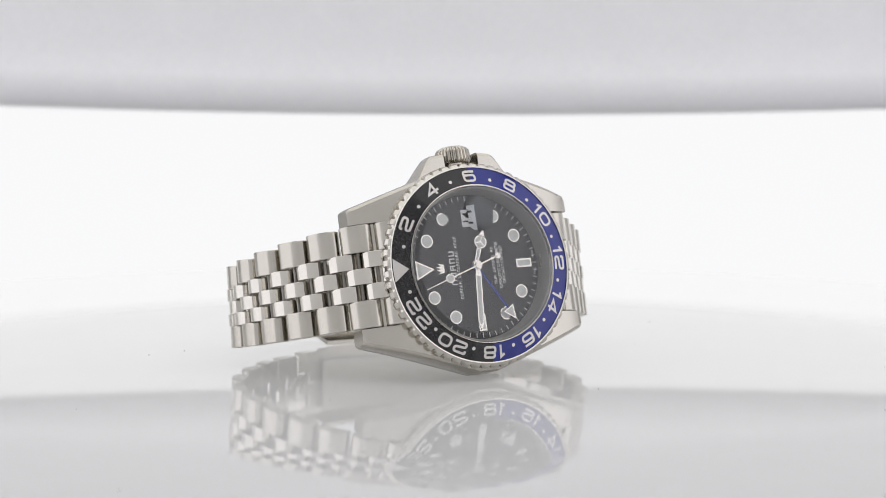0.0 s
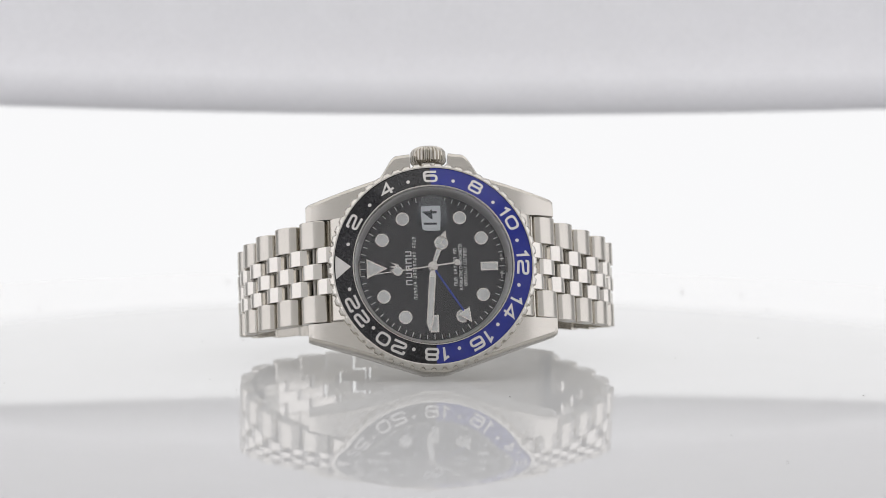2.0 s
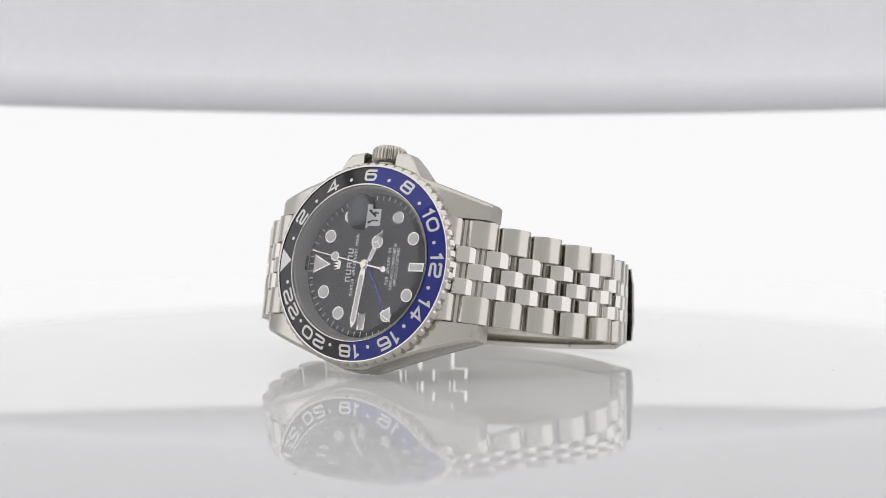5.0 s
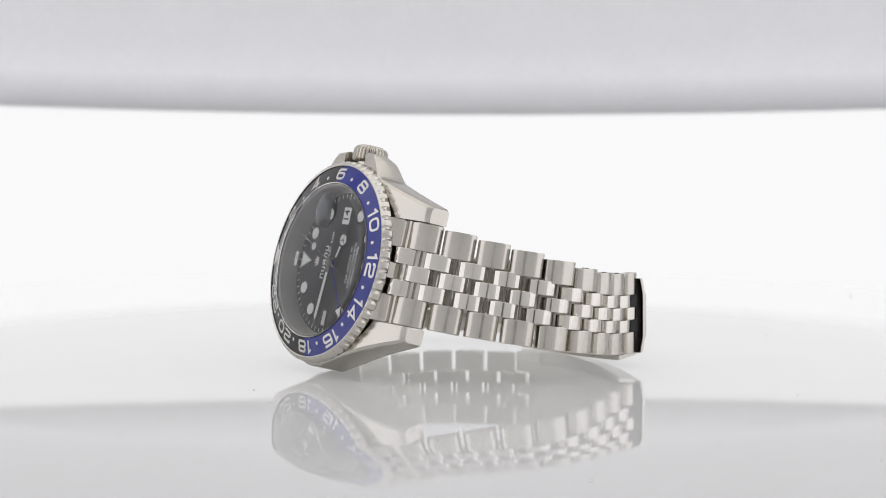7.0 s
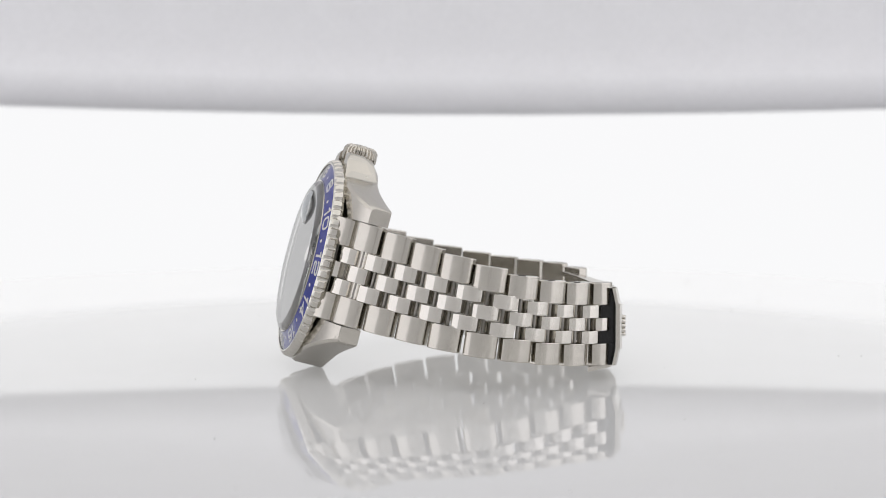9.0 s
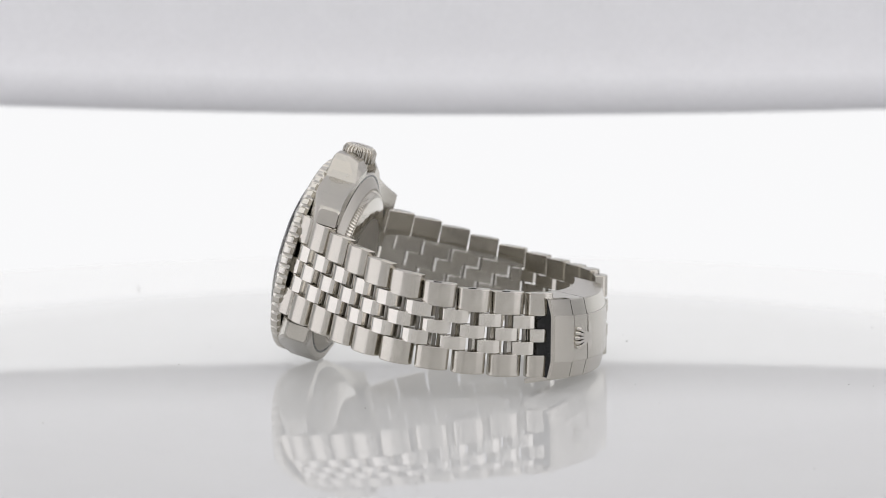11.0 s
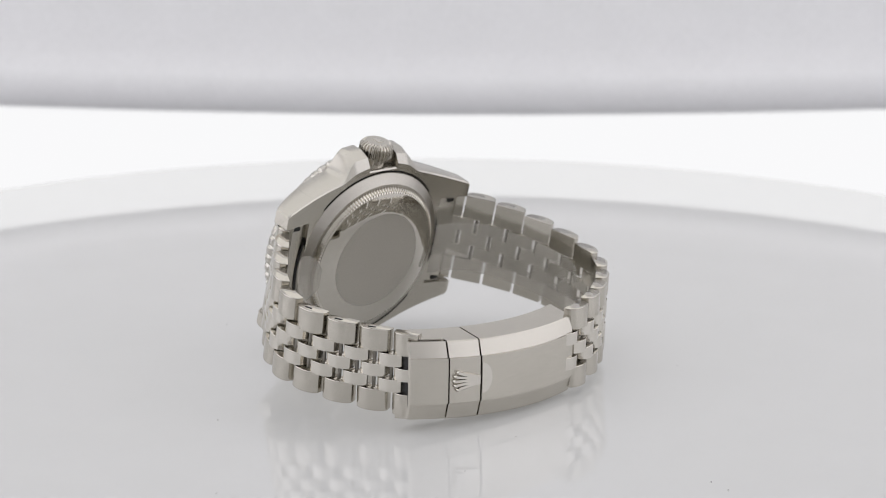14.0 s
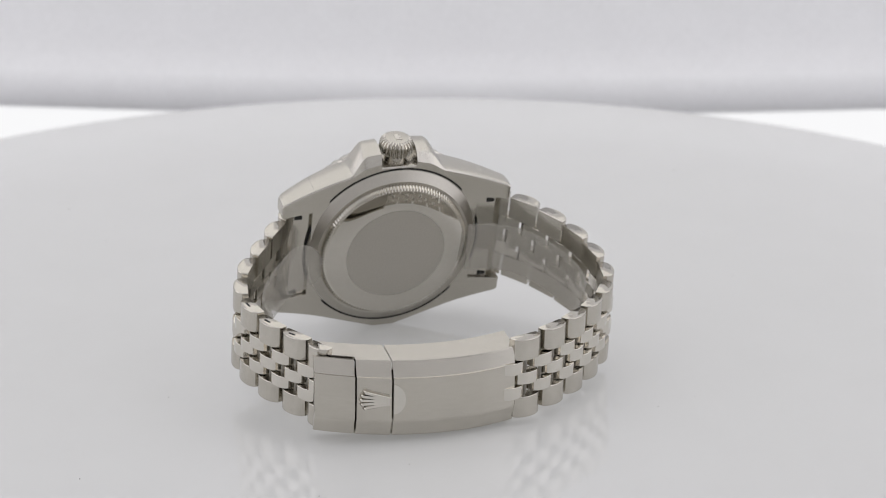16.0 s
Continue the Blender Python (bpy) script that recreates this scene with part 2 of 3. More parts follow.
def valance():
    """The unlit grey upper back with its rounded lower lip."""
    bm = bmesh.new()
    secs = []
    for i in range(33):
        x = -0.49 + 0.98 * i / 32
        y = 0.205 + 0.02 * (1 - (x / 0.49) ** 2)
        lip = 0.0416 + 0.13 * min(abs(x), 0.30) ** 2 - 0.005 * x
        roll = [radians(d) for d in range(110, 361, 20)]
        loop = [(x, y, 0.44), (x, y, lip + 0.030), (x, y - 0.0005, lip + 0.020)]
        loop += [(x, y + 0.002 + 0.006 * math.cos(a), lip + 0.0075 + 0.0075 * math.sin(a)) for a in roll[1:]]
        loop += [(x, y + 0.010, lip + 0.012), (x, y + 0.010, 0.44)]
        secs.append(loop)
    loft(bm, secs)
    return thing("backdrop", bm, GREY_LINING, "pale grey fabric upper backdrop with a rolled hem", "backdrop", kind="structure", smooth=40)


light_panel()
valance()


def turntable():
    base = tagged(new("turntable"), "round white glossy acrylic turntable disc", "turntable")
    bm = bmesh.new()
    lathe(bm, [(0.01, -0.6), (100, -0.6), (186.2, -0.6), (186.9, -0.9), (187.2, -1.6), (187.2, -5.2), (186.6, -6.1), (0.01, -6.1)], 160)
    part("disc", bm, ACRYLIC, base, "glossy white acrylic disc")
    bm = bmesh.new()
    lathe(bm, [(0.01, -6.2), (60.0, -6.2), (60.0, -9.0), (0.01, -9.0)], 96)
    part("hub", bm, FABRIC, base, "white hub under the disc")
    return base


TABLE = turntable()


def stand():
    bm = bmesh.new()
    lathe(bm, [(0.0001, -0.0095), (0.012, -0.0095), (0.012, -0.06), (0.05, -0.075), (0.07, -0.10), (0.0001, -0.10)], 48)
    return thing("turntable_stand", bm, FABRIC, "plain white stand under the turntable disc", "stand")


stand()

# ---------------------------------------------------------------- the watch
WATCH = tagged(new("wristwatch"), "steel wristwatch with black and blue bezel lying on its side", "wristwatch")

DIAL_Z = -3.2


def case_out(y):
    return min(20.0, 20.7 - 0.305 * abs(y))


def far_out(y):
    """The nine o'clock side of the case, on which the watch stands."""
    return min(20.6, 21.35 - 0.335 * abs(y))


def guard_out(y):
    """The crown side of the case, which swells into two guards beside the crown."""
    a = abs(y)
    if a < 3.7:
        return 19.3
    if a < 6.2:
        return 22.5 - 0.12 * (a - 3.7)
    k = min(1.0, (a - 6.2) / 4.0)
    k = k * k * (3 - 2 * k)
    return 22.2 * (1 - k) + case_out(y) * k


def case_top(y):
    return -2.25 - 3.9 * max(0.0, (abs(y) - 10) / 14.2) ** 2


def case_low(y):
    return -8.95 - 1.6 * max(0.0, (abs(y) - 13.0) / 11.2) ** 1.7


def flank(y, x_out, top, low, ease=0.4):
    return [(x_out - 0.75, y, top), (x_out - 0.2, y, top - 0.3), (x_out, y, top - 0.9), (x_out, y, low + ease * 1.3), (x_out - ease * 0.3, y, low + ease * 0.5), (x_out - ease, y, low)]


def build_case():
    bm = bmesh.new()
    ys = sorted([-17.6 + 35.2 * i / 110 for i in range(111) if abs(abs(-17.6 + 35.2 * i / 110) - 3.7) > 0.12] + [-3.75, -3.65, 3.65, 3.75])
    secs = []
    for y in ys:
        a, b = case_top(y), case_low(y)
        # the well that takes the dial
        half = math.sqrt(max(1e-4, 15.25 ** 2 - y * y))
        deep = -4.6 if half > 0.1 else a - 0.01
        well = [(-half, y, a), (-half, y, deep), (half, y, deep), (half, y, a)]
        secs.append(well + flank(y, guard_out(y), a, b, 0.4 + 0.7 * max(0.0, guard_out(y) - case_out(y))) + [(-x, yy, z) for x, yy, z in flank(y, far_out(y), a, b)[::-1]])
    loft(bm, secs)
    def finish(b, name, parent, label=""):
        bmesh.ops.recalc_face_normals(b, faces=b.faces)
        for f in b.faces:
            f.material_index = 1 if abs(f.normal.x) > 0.55 and f.normal.z < 0.6 else 0
        return part(name, b, [BRUSHED_LONG, CASE_STEEL], parent, label, smooth=22)
    case = finish(bm, "case", WATCH, "brushed steel case with polished flanks")
    for sy in (1, -1):
        for side in (1, -1):
            secs = []
            for i in range(13):
                y = sy * (17.55 + 6.65 * i / 12)
                e = 0.22 if i == 12 else 0.0
                a, b = case_top(y) - e, case_low(y) + e
                loop = [(10.1, y, a)] + flank(y, (case_out(y) if side > 0 else far_out(y)) - e, a, b) + [(10.1, y, b)]
                secs.append([(side * x, yy, z) for x, yy, z in loop])
            bm = bmesh.new()
            loft(bm, secs)
            finish(bm, "lug", case)


def build_crown():
    bm = bmesh.new()
    n = 26
    prof = [(0.02, 3.3), (2.3, 3.25), (3.0, 2.9), (3.45, 2.3), (3.5, 0.4), (3.2, 0.0), (2.3, -0.2), (2.3, -3.2), (0.02, -3.2)]
    lathe(bm, prof, n * 4, ripple=lambda j, a, k: (-0.45 if k % 4 in (2, 3) else 0.0) if 2 <= j <= 5 else 0.0)
    bmesh.ops.rotate(bm, cent=(0, 0, 0), matrix=Matrix.Rotation(radians(90), 3, "Y"), verts=bm.verts)
    bmesh.ops.translate(bm, vec=(20.9, 0, -5.6), verts=bm.verts)
    crown = part("crown", bm, BRUSHED, WATCH, "fluted steel winding crown", smooth=20)
    bm = bmesh.new()
    prism(bm, [(-0.9, -0.5), (0.9, -0.5), (1.1, 0.8), (0.5, 0.2), (0.0, 1.0), (-0.5, 0.2), (-1.1, 0.8)], 0, 0.12)
    bmesh.ops.rotate(bm, cent=(0, 0, 0), matrix=Matrix.Rotation(radians(90), 3, "Y"), verts=bm.verts)
    bmesh.ops.translate(bm, vec=(24.15, 0, -5.6), verts=bm.verts)
    part("emblem", bm, POLISHED, crown)


# the slope of the bezel insert, from its inner to its outer edge
INS_IN, INS_OUT, INS_ZI, INS_ZO = 15.55, 19.1, 0.55, -0.40


def rounded(pts, r, closed=False):
    """A polyline with its corners rounded to radius r."""
    pts = [Vector(p) for p in pts]
    n = len(pts)
    res = []
    for i, p in enumerate(pts):
        if r <= 0 or (not closed and i in (0, n - 1)):
            res.append(p)
            continue
        a, b = pts[i - 1] - p, pts[(i + 1) % n] - p
        k = min(r, a.length * 0.49, b.length * 0.49)
        a, b = p + a.normalized() * k, p + b.normalized() * k
        for j in range(5):
            t = j / 4
            res.append(a * (1 - t) ** 2 + p * (2 * t * (1 - t)) + b * t * t)
    return res


def stroke(bm, pts, half, z0, z1, closed=False):
    """A ribbon of even width along a polyline, mitred at its corners."""
    n = len(pts)
    secs = []
    for i, p in enumerate(pts):
        before = (p - pts[i - 1]) if i or closed else pts[1] - p
        after = (pts[(i + 1) % n] - p) if i < n - 1 or closed else p - pts[i - 1]
        before, after = before.normalized(), after.normalized()
        n0, n1 = Vector((-before.y, before.x)), Vector((-after.y, after.x))
        m = (n0 + n1).normalized()
        m = m * (half / max(0.45, m.dot(n0)))
        secs.append([(p.x + m.x, p.y + m.y, z0), (p.x - m.x, p.y - m.y, z0), (p.x - m.x, p.y - m.y, z1), (p.x + m.x, p.y + m.y, z1)])
    if closed:
        secs.append(secs[0])
    loft(bm, secs, closed=not closed)


# squared numerals as centre lines: width, then strokes of (points, corner radius, closed)
GLYPHS = {
    "0": (2.95, [([(-1.17, -1), (1.17, -1), (1.17, 1), (-1.17, 1)], 0.85, True)]),
    "1": (1.35, [([(-0.55, 0.55), (0.2, 1.02), (0.2, -1.28)], 0.0, False)]),
    "2": (2.95, [([(-1.17, 0.45), (-1.17, 1), (1.17, 1), (1.17, 0.05), (-1.17, -0.2), (-1.17, -1), (1.42, -1)], 0.6, False)]),
    "4": (2.95, [([(0.6, -1.28), (0.6, 1.0), (-1.15, -0.5), (1.42, -0.5)], 0.0, False)]),
    "6": (2.95, [([(1.1, 1), (-1.17, 1), (-1.17, -1), (1.17, -1), (1.17, 0.2), (-1.1, 0.2)], 0.6, False)]),
    "8": (2.95, [([(-1.02, 0.08), (1.02, 0.08), (1.02, 1), (-1.02, 1)], 0.45, True),
                 ([(-1.17, -1), (1.17, -1), (1.17, 0.06), (-1.17, 0.06)], 0.5, True)]),
}


def numeral(text):
    bm = bmesh.new()
    x = -(sum(GLYPHS[c][0] for c in text) + 0.45 * (len(text) - 1)) / 2
    for c in text:
        w, strokes = GLYPHS[c]
        for k, (pts, r, closed) in enumerate(strokes):
            path = [p + Vector((x + w / 2, 0)) for p in rounded(pts, r, closed)]
            stroke(bm, path, 0.24, -0.05, 0.02 + 0.004 * k, closed)
        x += w + 0.45
    return bm


def build_bezel():
    bm = bmesh.new()
    teeth = 60
    prof = [(15.3, 0.75), (15.55, 0.8), (15.55, -0.2), (19.1, -1.0), (19.1, -0.25), (19.35, -0.22), (19.75, -0.45), (20.1, -0.95), (20.2, -1.9), (19.6, -2.5), (15.3, -2.5)]

    def ripple(j, a, k):
        if j in (7, 8):
            return -0.45 * max(0.0, math.sin(a * teeth)) ** 0.8
        return -0.22 * max(0.0, math.sin(a * teeth)) if j == 6 else 0.0
    lathe(bm, prof, teeth * 8, ripple=ripple)
    bezel = part("bezel", bm, BEZEL_STEEL, WATCH, "polished steel bezel ring with a scalloped edge", smooth=35)
    for start, end, mat, label in ((-90, 90, CERAMIC_BLACK, "glossy black ceramic half of the insert"), (90, 270, CERAMIC_BLUE, "glossy blue ceramic half of the insert")):
        bm = bmesh.new()
        lathe(bm, [(INS_IN + 0.03, INS_ZI - 0.4), (INS_IN + 0.03, INS_ZI - 0.05), (INS_IN + 0.12, INS_ZI), (INS_OUT - 0.1, INS_ZO), (INS_OUT - 0.02, INS_ZO - 0.06), (INS_OUT - 0.02, INS_ZO - 0.4)],
              64, start, end)
        part("bezel_insert", bm, mat, bezel, label, smooth=20)
    slope = math.atan2(INS_ZO - INS_ZI, INS_OUT - INS_IN)
    mid = (INS_IN + INS_OUT) / 2
    zmid = (INS_ZI + INS_ZO) / 2

    def seat(bm, deg):
        """Bends a flat mark round the ring and lays it on the slope."""
        for v in bm.verts:
            a, r = radians(deg) + v.co.x / mid, mid + v.co.y * math.cos(slope)
            v.co = (r * math.sin(a), r * math.cos(a), zmid + v.co.y * math.sin(slope) + v.co.z + 0.02)
    for h in range(0, 24):
        bm = bmesh.new()
        if h == 0:
            prism(bm, [(-2.1, 1.6), (0, -1.5), (2.1, 1.6), (1.05, 1.6), (0, 1.6), (-1.05, 1.6)], -0.05, 0.02)
            name = "triangle"
        elif h % 2:
            prism(bm, disc_outline(0, -0.5, 0.36, 16), -0.05, 0.02)
            name = "dot"
        else:
            bm.free()
            bm = numeral(str(h))
            name = "numeral"
        seat(bm, h * 15)
        part(name, bm, PLATINUM, bezel, smooth=None)


def build_dial():
    bm = bmesh.new()
    lathe(bm, [(15.2, 0.4), (15.2, -3.7), (14.25, -3.7), (14.25, DIAL_Z + 0.02), (14.9, 0.3)], 96)
    part("rehaut", bm, REHAUT_STEEL, WATCH, "steel inner ring round the dial")
    bm = bmesh.new()
    # dial plate with the date opening at three o'clock
    lathe(bm, [(0.01, DIAL_Z), (14.24, DIAL_Z), (14.24, DIAL_Z - 0.4), (0.01, DIAL_Z - 0.4)], 96)
    dial = part("dial", bm, DIAL_BLACK, WATCH, "black lacquered dial")
    bm = bmesh.new()
    for k in range(60):
        long = k % 5 == 0
        b2 = bmesh.new()
        box(b2, -0.07, 0.07, 13.0 if long else 13.15, 14.0, DIAL_Z + 0.002, DIAL_Z + 0.02)
        turned(b2, k * 6)
        me = bpy.data.meshes.new("tick")
        b2.to_mesh(me)
        b2.free()
        bm.from_mesh(me)
        bpy.data.meshes.remove(me)
    part("minute_track", bm, PRINT, dial, "fine white minute marks", smooth=None)
    # applied hour markers
    for h in range(12):
        if h == 3:
            continue
        rim, fill = bmesh.new(), bmesh.new()
        if h == 0:
            shapes = ([(-1.95, 12.75), (0, 8.75), (1.95, 12.75)], [(-1.5, 12.45), (0, 9.4), (1.5, 12.45)])
        elif h in (6, 9):
            shapes = ([(-0.85, 9.3), (0.85, 9.3), (0.85, 12.7), (-0.85, 12.7)], [(-0.55, 9.6), (0.55, 9.6), (0.55, 12.4), (-0.55, 12.4)])
        else:
            shapes = (disc_outline(0, 11.1, 1.32, 28), disc_outline(0, 11.1, 1.1, 28))
        prism(rim, shapes[0], DIAL_Z, DIAL_Z + 0.35)
        prism(fill, shapes[1], DIAL_Z + 0.2, DIAL_Z + 0.39)
        turned(rim, h * 30)
        turned(fill, h * 30)
        part("hour_marker", rim, POLISHED, dial, "polished frame with white lume", smooth=30)
        part("lume", fill, LUME, dial, "white lume filling", smooth=None)
    # date window
    bm = bmesh.new()
    box(bm, 7.9, 11.3, -1.25, 1.25, DIAL_Z + 0.004, DIAL_Z + 0.03)
    part("date_window", bm, PRINT, dial, "white date window", smooth=None)
    bm = lettering("14", 2.5, 0.01, 0.02)
    bmesh.ops.translate(bm, vec=(9.6, 0, DIAL_Z + 0.045), verts=bm.verts)
    part("date_numeral", bm, INK, dial, smooth=None)
    # maker's emblem and the printed lines: unlettered names are bars
    bm = bmesh.new()
    prism(bm, [(-0.75, 6.55), (0.75, 6.55), (1.15, 8.1), (0.55, 7.2), (0.32, 8.35), (0.0, 7.2), (-0.32, 8.35), (-0.55, 7.2), (-1.15, 8.1)], DIAL_Z + 0.002, DIAL_Z + 0.15)
    part("emblem", bm, POLISHED, dial, "small applied steel emblem", smooth=None)
    for x0, x1, y0, y1, n, gaps in ((-3.5, 3.5, 4.0, 5.2, 5, ()), (-6.2, 6.2, 3.1, 3.75, 21, (6, 16)), (-3.7, 3.7, -4.75, -4.1, 13, (3, 10))):
        bm = bmesh.new()
        w = (x1 - x0) / n
        for i in range(n):
            if i in gaps:
                continue
            xa, xb = x0 + w * (i + 0.14), x0 + w * (i + 0.86)
            bar = 0.22 * (xb - xa)
            box(bm, xa, xa + bar, y0, y1, DIAL_Z + 0.002, DIAL_Z + 0.012)
            box(bm, xb - bar, xb, y0, y1, DIAL_Z + 0.002, DIAL_Z + 0.012)
            for f in ((0.8,), (0.0,), (0.4, 0.8))[i % 3]:
                box(bm, xa + bar, xb - bar, y0 + f * (y1 - y0), y0 + (f + 0.2) * (y1 - y0), DIAL_Z + 0.002, DIAL_Z + 0.012)
        part("printed_line", bm, PRINT, dial, "white printed bars", smooth=None)
    for text, y, wide in (("SUPERLATIVE CHRONOMETER", -5.5, 9.2), ("OFFICIALLY CERTIFIED", -6.4, 7.5)):
        bm = lettering(text, 0.92, 0.006, 0.012)
        xs = [v.co.x for v in bm.verts]
        bmesh.ops.scale(bm, vec=(wide / (max(xs) - min(xs)), 1.0, 1.0), verts=bm.verts)
        bmesh.ops.translate(bm, vec=(0, y, DIAL_Z + 0.012), verts=bm.verts)
        part("printed_line", bm, PRINT, dial, "white printed words", smooth=None)
    for text, a in (("SWISS", 187), ("MADE", 173)):
        bm = lettering(text, 0.55, 0.006)
        bmesh.ops.translate(bm, vec=(0, -13.55, DIAL_Z + 0.012), verts=bm.verts)
        turned(bm, a - 180)
        part("printed_line", bm, PRINT, dial, smooth=None)


def build_hands():
    # hour hand with a three-spoked ring
    z = -2.45
    bm = bmesh.new()
    prism(bm, disc_outline(0, 0, 1.0, 24), z - 0.1, z + 0.1)
    prism(bm, [(-0.42, 0.6), (0.42, 0.6), (0.5, 3.9), (-0.5, 3.9)], z - 0.1, z + 0.1)
    prism(bm, disc_outline(0, 5.0, 1.35, 32), z - 0.1, z + 0.1)
    prism(bm, [(-0.75, 6.0), (0.75, 6.0), (0.0, 7.6)], z - 0.1, z + 0.1)
    turned(bm, 111)
    hour = part("hour_hand", bm, POLISHED, WATCH, "steel hour hand with a lume ring")
    for a in (0, 120, 240):
        bm = bmesh.new()
        pts = [(0.12, 0.09)] + [(1.1 * math.cos(radians(d)), 1.1 * math.sin(radians(d))) for d in range(-27, 88, 16)]
        prism(bm, pts, z + 0.08, z + 0.13)
        bmesh.ops.rotate(bm, cent=(0, 0, 0), matrix=Matrix.Rotation(radians(a), 3, "Z"), verts=bm.verts)
        bmesh.ops.translate(bm, vec=(0, 5.0, 0), verts=bm.verts)
        turned(bm, 111)
        part("lume", bm, LUME, hour, smooth=None)
    bm = bmesh.new()
    prism(bm, [(-0.22, 1.2), (0.22, 1.2), (0.3, 3.5), (-0.3, 3.5)], z + 0.08, z + 0.13)
    turned(bm, 111)
    part("lume", bm, LUME, hour, smooth=None)
    # second time zone hand
    z = -2.05
    bm = bmesh.new()
    prism(bm, disc_outline(0, 0, 0.8, 20), z - 0.05, z + 0.05)
    prism(bm, [(-0.16, 0.3), (0.16, 0.3), (0.16, 10.6), (-0.16, 10.6)], z - 0.05, z + 0.05)
    turned(bm, 237)
    gmt = part("gmt_hand", bm, BLUE_LACQUER, WATCH, "slim blue hand with a white triangle tip")
    bm = bmesh.new()
    prism(bm, [(-1.35, 10.4), (1.35, 10.4), (0, 13.2)], z - 0.06, z + 0.07)
    turned(bm, 237)
    part("tip", bm, POLISHED, gmt)
    bm = bmesh.new()
    prism(bm, [(-0.95, 10.62), (0.95, 10.62), (0, 12.6)], z + 0.05, z + 0.1)
    turned(bm, 237)
    part("lume", bm, LUME, gmt, smooth=None)
    # minute hand
    z = -1.5
    bm = bmesh.new()
    prism(bm, disc_outline(0, 0, 0.95, 24), z - 0.1, z + 0.1)
    prism(bm, [(-0.35, 0.5), (0.35, 0.5), (0.66, 1.9), (0.66, 11.2), (0.0, 12.7), (-0.66, 11.2), (-0.66, 1.9)], z - 0.1, z + 0.1)
    turned(bm, 275)
    minute = part("minute_hand", bm, POLISHED, WATCH, "steel baton minute hand filled with lume")
    bm = bmesh.new()
    prism(bm, [(-0.4, 2.1), (0.4, 2.1), (0.4, 11.0), (0.0, 11.7), (-0.4, 11.0)], z + 0.08, z + 0.13)
    turned(bm, 275)
    part("lume", bm, LUME, minute, smooth=None)
    # second hand, turned by its own keys
    z = -1.15
    bm = bmesh.new()
    prism(bm, disc_outline(0, 0, 0.62, 20), z - 0.3, z + 0.12)
    prism(bm, [(-0.16, -4.6), (0.16, -4.6), (0.07, 12.6), (-0.07, 12.6)], z - 0.05, z + 0.05)
    prism(bm, disc_outline(0, -4.75, 0.6, 20), z - 0.05, z + 0.05)
    prism(bm, disc_outline(0, 6.9, 0.95, 28), z - 0.06, z + 0.06)
    second = part("second_hand", bm, POLISHED, WATCH, "thin steel second hand with a lume disc")
    bm = bmesh.new()
    prism(bm, disc_outline(0, 6.9, 0.72, 28), z + 0.04, z + 0.08)
    part("lume", bm, LUME, second, smooth=None)
    return second


def build_crystal():
    bm = bmesh.new()
    lathe(bm, [(0.01, 1.75), (14.2, 1.75), (14.95, 1.4), (15.25, 1.0), (15.25, 0.25)], 96, closed_profile=False)
    ob = part("crystal", bm, SAPPHIRE, WATCH, "clear sapphire crystal", smooth=15)
    ob.visible_shadow = False
    # magnifier over the date: a domed lozenge with rounded ends
    bm = bmesh.new()
    n = 40
    rim = []
    for i in range(n):
        a = 2 * math.pi * i / n
        c, s = math.cos(a), math.sin(a)
        rim.append((math.copysign(abs(c) ** 0.7, c) * 3.5, math.copysign(abs(s) ** 0.7, s) * 2.85))
    secs = []
    for i in range(20):
        k = max(0.01, math.cos(radians(90 * i / 19)))
        secs.append([(9.7 + x * k, y * k, 1.8 + (14.4 - (x * x + y * y) * k * k) / 11.6) for x, y in rim])
    loft(bm, secs, closed=False)
    ob = part("date_lens", bm, LENS, WATCH, "domed magnifying lens over the date", smooth=30)
    ob.visible_shadow = False


def build_caseback():
    bm = bmesh.new()
    lathe(bm, [(0.01, -7.55), (18.45, -7.55), (18.45, -8.65), (18.2, -9.05), (16.3, -10.25), (15.9, -10.15), (0.01, -10.15)], 96)
    part("caseback_ring", bm, SATIN, WATCH, "satin steel ring round the caseback", smooth=25)
    bm = bmesh.new()
    lathe(bm, [(18.8, -8.2), (18.8, -8.98), (18.4, -8.98), (18.4, -8.2)], 120)
    part("groove", bm, GAP_SHADE, WATCH, "dark seam round the caseback", smooth=30)
    bm = bmesh.new()
    lathe(bm, [(0.01, -9.15), (15.8, -9.15), (15.8, -10.55), (15.35, -11.15), (14.6, -11.30), (0.01, -11.30)], 560,
          ripple=lambda j, a, k: (-0.42 if k % 4 >= 2 else 0.0) if j in (2, 3) else 0.0)
    back = part("caseback", bm, POLISHED, WATCH, "fluted and polished steel screw-down back", smooth=30)
    bm = bmesh.new()
    prof = [(14.7, -11.15)] + [(14.7 - 4.2 * i / 10, -11.35 - 0.62 * math.sin(radians(90 * i / 10))) for i in range(11)] + [(10.5, -11.15)]
    lathe(bm, prof, 128)
    part("polished_ring", bm, MIRROR, back, "mirror-polished bevel of the back", smooth=30)
    bm = bmesh.new()
    lathe(bm, [(0.01, -11.98), (10.45, -11.98), (10.45, -11.05), (0.01, -11.05)], 96)
    part("center_plate", bm, SATIN, back, "matt steel centre of the back", smooth=30)


